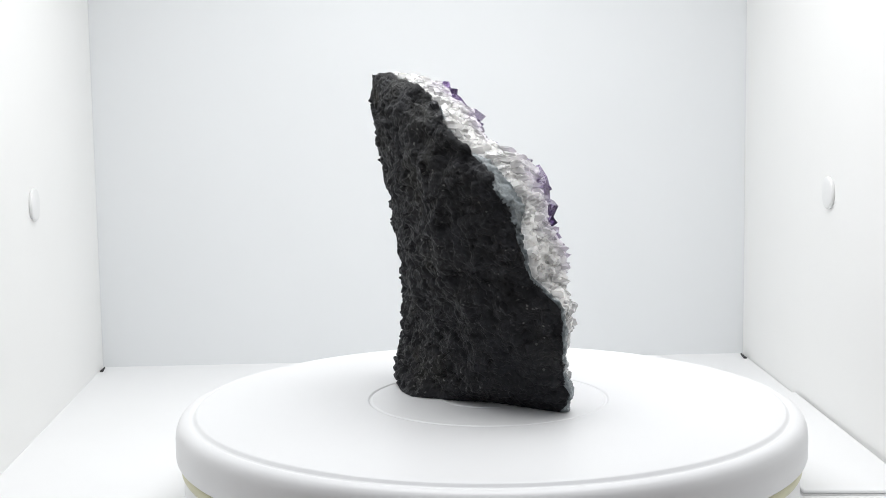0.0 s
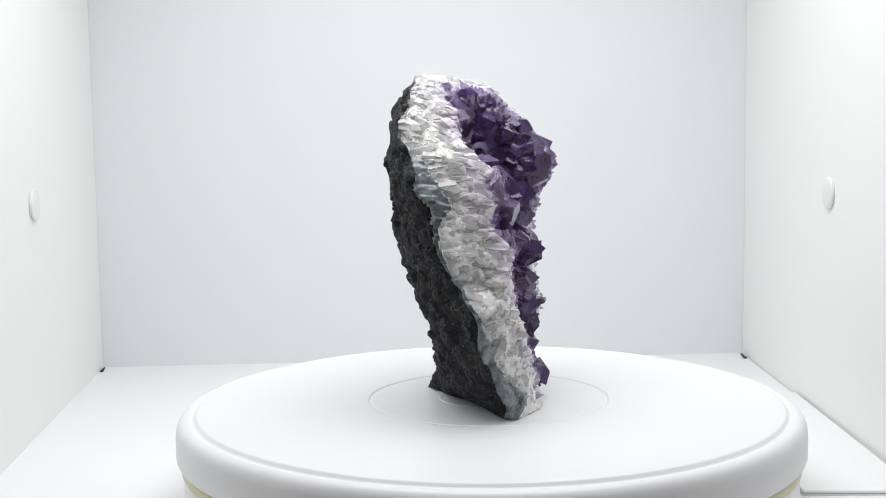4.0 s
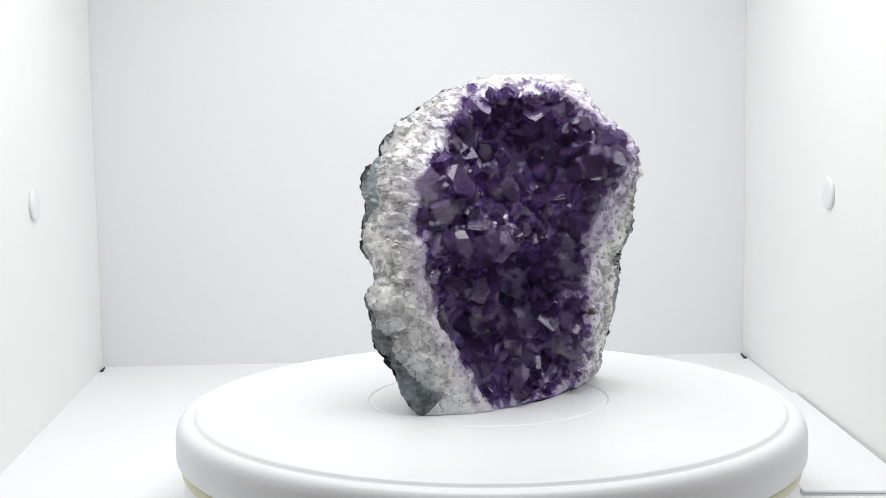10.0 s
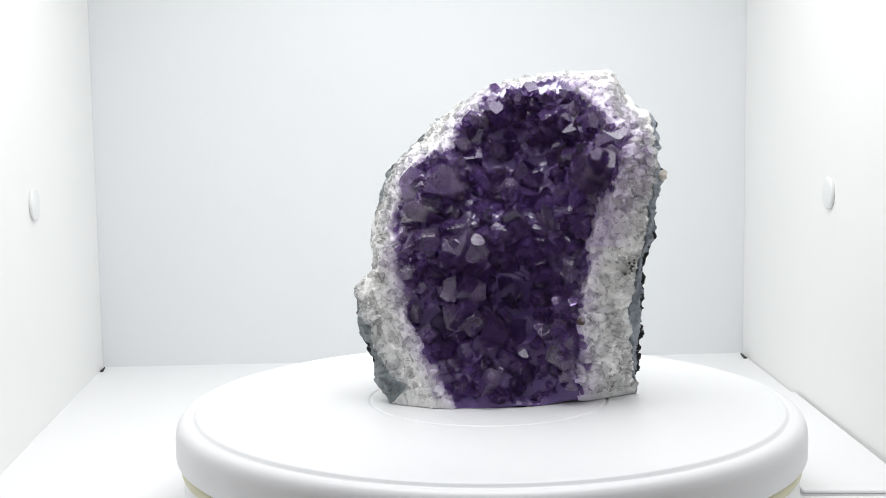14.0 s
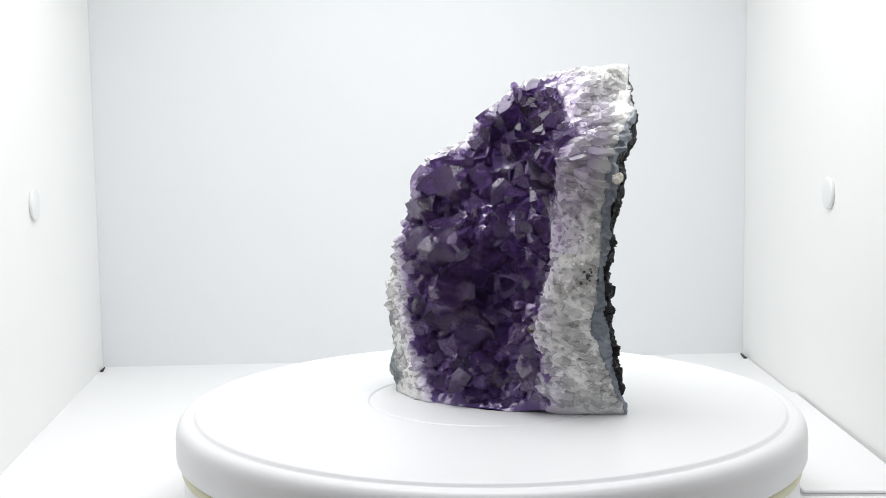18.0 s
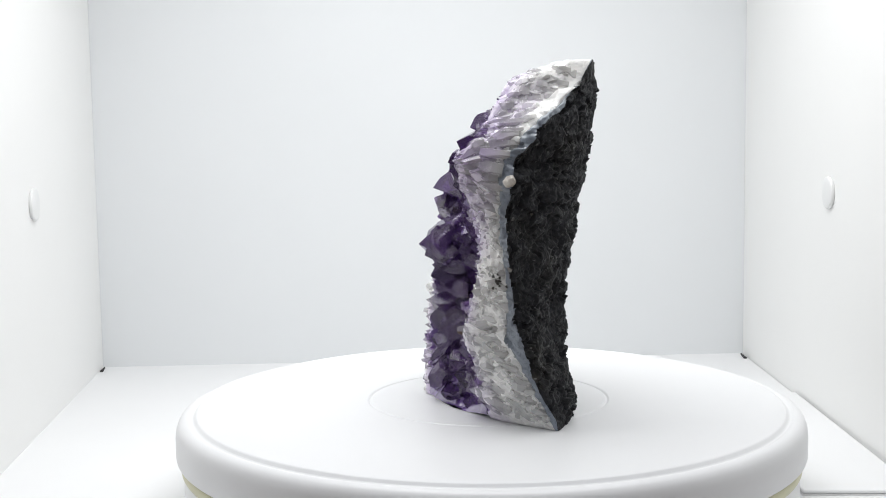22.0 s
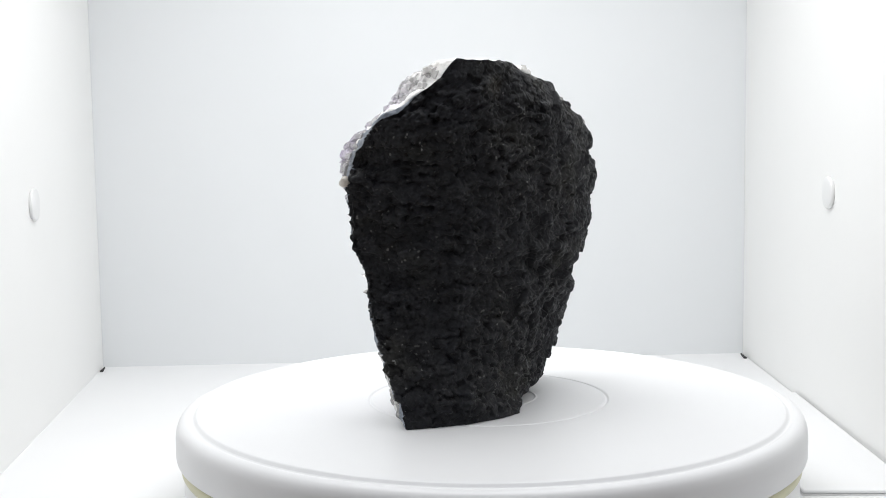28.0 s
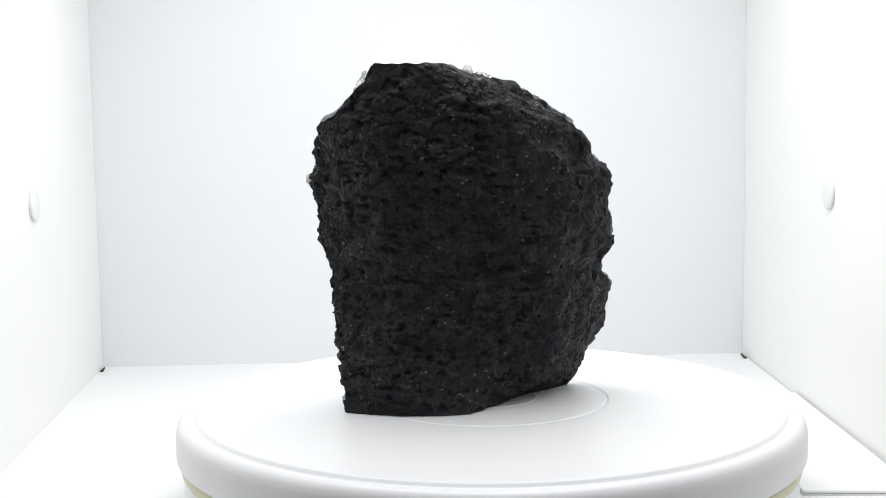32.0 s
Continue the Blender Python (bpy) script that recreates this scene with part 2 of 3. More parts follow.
# ---- turntable ----
def turntable():
    root = tagged(new("turntable"), "round white motorised display turntable on the booth floor", "turntable")
    root.location = (0, 0, FLOOR)
    up = -FLOOR
    base = [(0.020, 0.0), (0.1305, 0.0), (0.1316, 0.0008), (0.1320, 0.002), (0.1320, 0.021), (0.1317, 0.0217), (0.1310, 0.0220), (0.02, 0.0220)]
    part("base", lathe("turntable_base", base, M_PLASTIC), root, "white plastic base drum")
    ring = [(0.02, 0.0222), (0.1325, 0.0222), (0.1330, 0.0226), (0.1330, 0.0258), (0.1326, 0.0263), (0.02, 0.0263)]
    part("bearing_ring", lathe("bearing_ring", ring, M_CREAM), root, "cream bearing ring under the platter")
    top = [(0.0200, -0.0174), (0.1338, -0.0174), (0.1344, -0.0173), (0.1348, -0.0169), (0.1350, -0.0162), (0.1350, -0.0085), (0.1347, -0.0060), (0.1339, -0.0038),
           (0.1326, -0.0022), (0.1311, -0.0014), (0.1298, -0.0012), (0.1290, -0.0013), (0.1284, -0.0016), (0.1278, -0.0017),
           (0.1272, -0.0012), (0.1266, -0.0004), (0.1262, -0.0001), (0.1258, 0.0), (0.1250, 0.0), (0.0534, 0.0), (0.0530, 0.0), (0.0527, -0.0003), (0.0524, -0.0006),
           (0.0519, -0.0006), (0.0516, -0.0003), (0.0513, 0.0), (0.0509, 0.0), (0.0220, 0.0), (0.0216, 0.0), (0.0213, 0.0003), (0.0208, 0.0003), (0.0205, 0.0),
           (0.0200, 0.0), (0.003, 0.0), (0.002, 0.0)]
    p = part("platter", lathe("platter", top, M_PLATTER, 256), root, "glossy white platter with a fine ring groove")
    p.location = (0, 0, up)
    return root, p


table, platter = turntable()


def floor_pad():
    root = tagged(new("floor_pad"), "flat white foam pad on the floor beside the turntable", "pad")
    root.location = (0, 0, FLOOR)
    outline = [(0.1385, -0.0010), (0.1893, -0.0010), (0.1893, 0.195), (0.1385, 0.195)]
    part("foam_core", slab("foam_core", outline, 0.0, 0.0007, M_PLASTIC, 0.0002), root)
    part("cover_sheet", slab("cover_sheet", outline, 0.00075, 0.0024, M_FLOOR, 0.00075), root, "smooth white cover sheet")
    return root


floor_pad()


# ---- the geode ----
# Cross-sections in millimetres, level by level: X to the right and Y away from the camera when the crystal face looks at it.
LEVEL = (0, 8, 18, 28, 38, 48, 58, 68, 78, 88, 97, 105, 113, 121, 128, 135, 142.5)
LEFT_X = (-39, -45.9, -49.4, -55.2, -56.9, -58.6, -50.5, -55.6, -54.6, -53, -51.4, -44.5, -36, -31, -20.5, -8.1, 22)
LEFT_Y = (-17, -18.5, -14.5, -11.6, -10.8, -8, 1, 6, 8.5, 12.3, 18.5, 19, 27, 28.9, 28, 31.5, 36)
RIGHT_X = (63.1, 63.1, 65.1, 65.8, 66.5, 68.5, 68.6, 71.7, 73.8, 74.3, 76.5, 73.6, 73.5, 71.5, 63, 55, 49)
RIGHT_Y = (21, 18.6, 14, 11, 6.3, 5.6, 4, 2.4, 0.8, 2, 3, 5, 11.5, 16, 22, 31.5, 37)
BACK_LEFT = (-1.2, 10.9, 13, 14.9, 16.7, 21.3, 26.5, 30.2, 32.8, 34.5, 36, 38.3, 39.6, 40.6, 39.6, 39, 39)
BACK_MID = (32, 26.5, 26.1, 25.4, 27.2, 31, 33, 35, 36.2, 37.5, 38.9, 40.3, 41.1, 42, 41.6, 41, 41)
BACK_RIGHT = (30.7, 31.1, 30.3, 27.4, 26.9, 26.6, 27, 28, 28.8, 30.4, 31.6, 32.7, 34.7, 37, 38.6, 38.8, 39)
RIM_RIGHT_X = (58.8, 58.5, 54.3, 49, 46.5, 47.5, 53.5, 57, 57, 57.8, 60.8, 63, 61, 55.5, 54, 54.5, 51)
RIM_RIGHT_Y = (15, 6.3, -1.9, -10.5, -14.5, -11.5, -8.5, -8.2, -9.9, -12.6, -16.2, -19.3, -15.6, -6.8, 1.4, 10.9, 28)
RIM_LEFT_X = (-37, -29.6, -24, -26, -34.5, -45, -44, -39.5, -33, -29.5, -29, -33.5, -29.2, -26.5, -18.5, -6.5, 24)
RIM_LEFT_Y = (-23, -25.2, -25.7, -25, -24.4, -19.5, -18, -20, -20.9, -22.6, -19.8, -6.6, 12, 20, 22, 24, 32)
FACE_A = (-27.2, -26.6, -25.8, -22.6, -20, -22.4, -23.4, -27, -21.5, -15.4, -12.2, -9, 1.5, 3, 7, 9, 29)
FACE_B = (-25.1, -25.4, -23.8, -24.5, -24, -21.4, -23.3, -26.4, -16.9, -7.8, 0.2, 5.6, 8.6, 8.8, 7.6, 8, 27)
FACE_C = (-18.6, -13.4, -12, -9.6, -4.3, 1.4, -3.1, -9, -9.8, -5.2, 2.6, 7, 7.4, 4, 5.4, 6.5, 26)
FACE_D = (-5.5, -11, -15.5, -16.1, -14.2, -11.1, -7.8, -6.7, -10, -12.7, -18, -19.6, -13, -7.5, -1, 4.5, 26)
VIOLET_LEFT = (-9, -15, -20, -26, -30, -34, -37, -38, -39, -38, -36, -31, -18.5, -16, -9, -3, 50)
VIOLET_RIGHT = (44.5, 45, 45.5, 45, 45, 45.5, 46, 47, 50, 54.5, 61, 64.5, 63, 57, 49, 40, 20)


def smooth_levels(values, z):
    """The profile's value at the heights z: a soft curve through the levels."""
    x, v = np.array(LEVEL, float), np.array(values, float)
    m = np.gradient(v, x)
    k = np.clip(np.searchsorted(x, z, side="right") - 1, 0, len(x) - 2)
    h = x[k + 1] - x[k]
    u = (z - x[k]) / h
    s = ((1 + 2 * u) * (1 - u) ** 2 * v[k] + u * (1 - u) ** 2 * h * m[k] + u * u * (3 - 2 * u) * v[k + 1] + u * u * (u - 1) * h * m[k + 1])
    return 0.5 * s + 0.5 * np.interp(z, x, v)


STEPS = (92, 84, 84, 92, 44, 26, 26, 26, 26, 26, 44)
ROWS = 300
TOP = LEVEL[-1]
# segments of the outline: 0 to 4 basalt from the left edge over the back to the right edge, 4 to 5 right rim, 5 to 10 face, 10 to 11 left rim


def outline_grid():
    z = np.linspace(0, TOP, ROWS)
    lx, ly, rx, ry, bl, bm_, br, qrx, qry, qlx, qly, fa, fb, fc, fd = [smooth_levels(p, z) for p in (
        LEFT_X, LEFT_Y, RIGHT_X, RIGHT_Y, BACK_LEFT, BACK_MID, BACK_RIGHT, RIM_RIGHT_X, RIM_RIGHT_Y, RIM_LEFT_X, RIM_LEFT_Y,
        FACE_A, FACE_B, FACE_C, FACE_D)]
    w, q = rx - lx, qrx - qlx
    c = [(lx, ly), (lx + 0.22 * w, bl), (lx + 0.5 * w, bm_), (lx + 0.78 * w, br), (rx, ry), (qrx, qry),
         (qlx + 0.8 * q, fd), (qlx + 0.6 * q, fc), (qlx + 0.4 * q, fb), (qlx + 0.2 * q, fa), (qlx, qly)]
    c = np.array([[a, b] for a, b in c])
    cols, seg = [], []
    n = len(c)
    for i in range(n):
        a, b, d, e = c[i - 1], c[i], c[(i + 1) % n], c[(i + 2) % n]
        for k in range(STEPS[i]):
            u = k / STEPS[i]
            cr = 0.5 * (2 * b + (d - a) * u + (2 * a - 5 * b + 4 * d - e) * u * u + (3 * b - a - 3 * d + e) * u ** 3)
            cols.append(0.5 * (b + (d - b) * u) + 0.5 * cr)
            seg.append(i + u)
    cols = np.array(cols)                       # columns, 2, rows
    grid = np.stack([cols[:, 0], cols[:, 1], np.broadcast_to(z, cols[:, 0].shape)], -1)
    return grid, np.array(seg), z


def grid_normals(g):
    du = np.roll(g, -1, 0) - np.roll(g, 1, 0)
    dv = np.gradient(g, axis=1)
    n = np.cross(dv, du)
    return n / (np.linalg.norm(n, axis=-1, keepdims=True) + 1e-9)


def field(points, scale, octaves=1, seed=0.0):
    """Noise between about -1 and 1 at each point (millimetres)."""
    out = np.empty(len(points))
    for i, (x, y, z) in enumerate(points):
        v = Vector((x / scale + seed, y / scale - seed, z / scale + 2 * seed))
        out[i] = noise.noise(v) if octaves == 1 else noise.fractal(v, 0.9, 2.1, octaves)
    return out


def facets(points, size, tilt):
    """Heights (millimetres) of a crust of small crystals: cells with a flat, randomly tilted face each."""
    out = np.empty(len(points))
    sx, sy, sz = size
    for i, (x, y, z) in enumerate(points):
        q = Vector((x / sx, y / sy, z / sz))
        c = noise.voronoi(q)[1][0]
        r = noise.cell_vector(c * 53.7) - Vector((0.5, 0.5, 0.5))
        d = Vector(((q.x - c.x) * sx, (q.y - c.y) * sy, (q.z - c.z) * sz))
        out[i] = 2 * tilt * r.dot(d) + 0.22 * sx * r.x - 0.22 * d.length
    return out


def pits(points, size, reach):
    """Depth, 0 to 1, of small rounded hollows, one in each cell."""
    out = np.empty(len(points))
    sx, sy, sz = size
    for i, (x, y, z) in enumerate(points):
        out[i] = max(0.0, 1 - noise.voronoi(Vector((x / sx, y / sy, z / sz)))[0][0] / reach)
    return out ** 0.6


def crystal_shape(rnd, shoulder=0.0, squat=0.0, broken=False):
    """Six-sided crystal from root (z = 0) to point (z = 1), about one unit wide: flat prism faces, three large and three small end faces."""
    planes = [((0.0, 0.0, -1.0), 0.0)]
    if broken:        # the point snapped off along a slanting plane
        n = Vector((rnd.uniform(-0.5, 0.5), rnd.uniform(-0.5, 0.5), 1.0)).normalized()
        planes.append((n, n.z * rnd.uniform(0.62, 0.8)))
    turn = rnd.uniform(0, 1.0)
    big = rnd.randrange(2)
    for k in range(6):
        a = turn + k * math.pi / 3 + rnd.uniform(-0.05, 0.05)
        n = Vector((math.cos(a), math.sin(a), -0.10)).normalized()
        planes.append((n, 0.5 * rnd.uniform(0.72, 1.05)))
        steep = radians(51.8 + rnd.uniform(-4, 4))
        n = Vector((math.cos(a) * math.sin(steep), math.sin(a) * math.sin(steep), math.cos(steep)))
        high = rnd.uniform(0.90, 1.0) if k % 2 == big else rnd.uniform(1.02, 1.22) + shoulder
        planes.append((n, n.z * (high - squat)))
    planes = [(Vector(n), d) for n, d in planes]
    corners, on = [], []
    for i in range(len(planes)):
        for j in range(i):
            for k in range(j):
                m = Matrix((planes[i][0], planes[j][0], planes[k][0]))
                if abs(m.determinant()) < 1e-4:
                    continue
                p = m.inverted() @ Vector((planes[i][1], planes[j][1], planes[k][1]))
                if any(n.dot(p) > d + 1e-5 for n, d in planes):
                    continue
                for c, (q, s) in enumerate(zip(corners, on)):
                    if (q - p).length < 1e-4:
                        s |= {i, j, k}
                        break
                else:
                    corners.append(p)
                    on.append({i, j, k})
    faces = []
    for i, (n, d) in enumerate(planes):
        ring = [c for c, s in enumerate(on) if i in s]
        if len(ring) < 3:
            continue
        mid = sum((corners[c] for c in ring), Vector()) / len(ring)
        u = n.orthogonal().normalized()
        v = n.cross(u)
        ring.sort(key=lambda c: math.atan2((corners[c] - mid).dot(v), (corners[c] - mid).dot(u)))
        faces.append(ring)
    top = max(c.z for c in corners)
    return np.array([(c.x, c.y, c.z / top) for c in corners]), faces


def frame_for(axis, spin):
    z = axis.normalized()
    x = z.orthogonal().normalized()
    x.rotate(Matrix.Rotation(spin, 3, z))
    return Matrix((x, z.cross(x), z)).transposed()


def geode():
    rnd = random.Random(11)
    root = tagged(new("amethyst_geode"), "amethyst cluster with violet points, white quartz rim and black basalt back", "mineral specimen")
    g, seg, z = outline_grid()
    ncol = len(seg)
    nrm = grid_normals(g)
    flat = g.reshape(-1, 3)
    segs = np.repeat(seg, ROWS)
    high = flat[:, 2]
    vl, vr = smooth_levels(VIOLET_LEFT, high), smooth_levels(VIOLET_RIGHT, high)
    n9 = field(flat, 9.0, 1, 3.0)
    n4 = field(flat, 4.2, 1, 7.0)
    n2 = field(flat, 2.1, 1, 1.0)
    n20 = field(flat, 21.0, 1, 5.0)
    squash = flat * np.array((1.0, 1.0, 1.5))
    crag = field(squash, 11.0, 6, 2.0)
    grit = field(flat, 2.6, 3, 4.0)
    warped = flat + 1.2 * np.stack([n4, n2, n9], -1)
    facet = facets(warped, (5.2, 12.0, 5.2), 0.42) + facets(flat, (2.5, 5.0, 2.5), 0.30)
    hole = pits(squash + 1.6 * np.stack([n4, n9, n2], -1), (4.6, 4.6, 4.2), 0.42)
    small_hole = pits(warped, (2.3, 2.3, 1.7), 0.40)
    lump = facets(squash + 2.0 * np.stack([n4, n9, n2], -1), (9.0, 9.0, 7.5), 0.30)
    inside = np.minimum(flat[:, 0] - vl, vr - flat[:, 0]) + 3.0 * n9
    front = (segs > 4.35) & (segs < 10.65)
    violet = np.where(front, np.clip(inside / 5.0, 0, 1), 0)
    left = segs > 7.5
    edge = np.minimum(np.where(segs < 5, segs - 4, 9), np.where(segs > 10, 11 - segs, 9))      # distance from the basalt, in segments
    edge = np.where(segs <= 4, -np.minimum(segs, 4 - segs), edge) + 0.10 * n9 + 0.05 * n4
    edge += np.where((segs > 2) & (segs < 6), 0.22 * np.exp(-((high - 127) / 9) ** 2) - 0.04 * np.clip((105 - high) / 10, 0, 1), 0)
    low = np.clip((60 - high) / 40, 0, 1) * left
    basalt = edge < 0.06
    bound = (np.where(left, 0.12 + 0.16 * low, 0.24 + 0.06 * n9) + 0.8 * np.exp(-((high - 4) / 9) ** 2) * (segs > 9.4)
             + 0.20 * np.exp(-((high - 93) / 12) ** 2) * left)
    bound = bound * np.clip((136 - high) / 14, 0.3, 1)
    agate = (~basalt) & (edge < bound)
    grey = np.where(agate, 0.0, np.clip(1 - (edge - bound) / (0.13 + 0.25 * low), 0, 1) * np.where(left, 0.6, 0.25))
    worn = np.clip(0.5 + n20 * 1.2 + n9 * 0.6, 0, 1)
    stony = 0.5 + 1.1 * n20 + 1.7 * crag + 0.30 * grit + 0.7 * np.clip(lump, -2.5, 2) + 0.4 * n4 - 2.4 * hole * worn - 1.0 * small_hole * (1 - 0.5 * worn)
    flank = np.where(segs < 2, np.clip((1.45 - segs) / 0.35, 0, 1), 0)
    flow = field(flat * np.array((1.0, 1.0, 0.5)), 8.0, 2, 9.0)
    smooth_stone = 0.5 + 1.1 * n20 + 1.4 * flow + 1.2 * crag + 0.25 * grit + 0.5 * np.clip(lump, -2.5, 2) - 1.0 * hole * worn - 0.5 * small_hole
    stony = stony * (1 - flank) + smooth_stone * flank
    push = np.where(basalt, stony, 0.2 + 0.9 * n9 + 0.6 * np.clip(facet, -2.6, 1.6))
    push = np.where(agate, 0.4 + 0.8 * n9 + 0.7 * n4 + 0.5 * grit + 0.3 * facet, push)
    push = push - 6.0 * violet
    crown = np.clip((high - 128) / 12, 0, 1)
    push = push * (1 - 0.55 * crown)
    push = push * (0.35 + 0.65 * np.clip(high / 6, 0, 1))
    pts = flat + nrm.reshape(-1, 3) * push[:, None]
    pts[:, 2] += crown * (1.0 * n9 + 0.6 * n4 + 0.8)
    pts[:, 2] = np.maximum(pts[:, 2], 0.2)
    jit = np.array([[rnd.uniform(-1, 1) for _ in range(3)] for _ in range(len(pts))])
    crust = (~basalt) & (violet < 0.5) & (high > 1.5)
    pts[crust] += jit[crust] * 0.05
    kind = np.where(basalt, 0, np.where(agate, np.where(left, 1, 4), np.where(violet > 0.45, 3, 2))).reshape(ncol, ROWS)
    wide = (segs < 7) & (high > 68)
    tint = np.clip(violet * 1.3 + np.where(front, np.clip((inside + np.where(wide, 16, 7)) / 17, 0, np.where(wide, 0.7, 0.4)), 0), 0, 1)
    tint = np.where(agate, np.where(left, 0.0, 1.0), tint)
    quads = [[], [], [], [], []]
    for i in range(ncol):
        j = (i + 1) % ncol
        for k in range(ROWS - 1):
            quads[kind[i, k]].append((i * ROWS + k, j * ROWS + k, j * ROWS + k + 1, i * ROWS + k + 1))
    quads[0].append(tuple(i * ROWS for i in range(ncol))[::-1])
    quads[2].append(tuple(i * ROWS + ROWS - 1 for i in range(ncol)))
    mm = pts / 1000
    for name, q, mat, sm, label in (("basalt_shell", quads[0], M_BASALT, True, "rough black basalt back"),
                                    ("agate_band", quads[1], M_AGATE, True, "dark mottled grey-green agate band"),
                                    ("agate_band", quads[4], M_AGATE, True, "thin blue-grey agate band"),
                                    ("quartz_rim", quads[2], M_QUARTZ, False, "milky white quartz rim"),
                                    ("crystal_bed", quads[3], M_BED, True, "dark violet druse bed")):
        used = sorted({i for f in q for i in f})
        back = {v: i for i, v in enumerate(used)}
        me = mesh_of(name, mm[used], [[back[i] for i in f] for f in q], mat, sm, tint[used], grey[used])
        part(name, me, root, label)
    return root, pts, nrm.reshape(-1, 3), violet, inside, segs, flat, basalt | agate, edge


def spread(order, points, spacing):
    """Indices, in the given order, that keep the given distance from one another."""
    kept, cells = [], {}
    for i in order:
        p = points[i]
        key = tuple(int(c // spacing) for c in p)
        near = [q for dx in (-1, 0, 1) for dy in (-1, 0, 1) for dz in (-1, 0, 1) for q in cells.get((key[0] + dx, key[1] + dy, key[2] + dz), ())]
        if all((q[0] - p[0]) ** 2 + (q[1] - p[1]) ** 2 + (q[2] - p[2]) ** 2 > spacing * spacing for q in near):
            kept.append(i)
            cells.setdefault(key, []).append(p)
    return kept


def joined(name, items, mat, parent, label):
    verts, faces, tint = [], [], []
    for v, f, m, a, b in items:
        k = len(verts)
        for p in v:
            verts.append(m @ Vector(p))
            tint.append(a + (b - a) * p[2])
        faces += [[k + i for i in q] for q in f]
    ob = part(name, mesh_of(name, verts, faces, mat, False, tint, None, [1.0] * len(faces)), parent, label)
    return tagged(ob, kind="stuff")


# points that stand out: where the tip is (millimetres), width, and which way the crystal leans
BOLD = (((-12.5, -29, 68), 18, (-0.05, -1, 0.12)), ((-23, -21.5, 92), 21, (-0.3, -1, -0.1)), ((-23.5, -12.5, 104.5), 14, (-0.2, -1, 0.4)),
        ((60, -17.5, 112.5), 14, (0.35, -1, 0.15)), ((58.5, -20.5, 102), 15, (0.4, -1, -0.1)), ((48.5, -18.5, 101.3), 13, (-0.35, -1, -0.1)),
        ((42.5, -6, 120.4), 13, (-0.3, -1, 0.0)), ((4.8, -22.6, 32), 16, (0.1, -1, 0.25)), ((-18.5, -21.5, 36), 15, (-0.3, -1, 0.1)))
TIPS_HIGH = ((52, -6.5, 117, 13), (42, -3.3, 110, 18), (27.6, 5, 115, 15), (25, 1.5, 121.5, 16), (18.4, 6.6, 127.5, 13), (34, 5.7, 130.5, 11),
             (18, 7.5, 133.5, 9), (47, 1, 127.5, 10), (-8, 3.5, 118, 12), (-10.8, 3.5, 123, 9), (4, 5, 124, 14), (8, 8, 112, 14))
TIPS_MIDDLE = ((18.5, -6, 90, 19), (34, -8.2, 87.3, 17), (-3.3, -3.2, 91, 14), (49.6, -14, 92.6, 13), (41.3, -13.5, 87.6, 14), (43, -12.5, 79, 13),
               (20.6, -9.5, 68.4, 15), (33, -6, 68, 13), (44.5, -6.4, 65.8, 11), (2, -6, 72, 15), (-19.4, -20, 82, 13), (8, -9, 79, 14))
TIPS_LOW = ((1.4, -10, 52, 15), (25.7, -4.8, 57, 13), (12, -5.5, 59, 13), (0, -14.4, 43, 16), (-4, -25.5, 44, 12), (-6, -25, 35, 11), (-3, -24.5, 54, 11), (15.5, -7.3, 35, 19), (-9.4, -16.5, 37, 12),
            (-12, -24, 25, 11), (44, -14.3, 36.6, 12), (46.4, -10.7, 17.4, 12), (18.5, -16.6, 14, 13), (30, -9, 22, 13), (-13, -21.6, 57, 13))


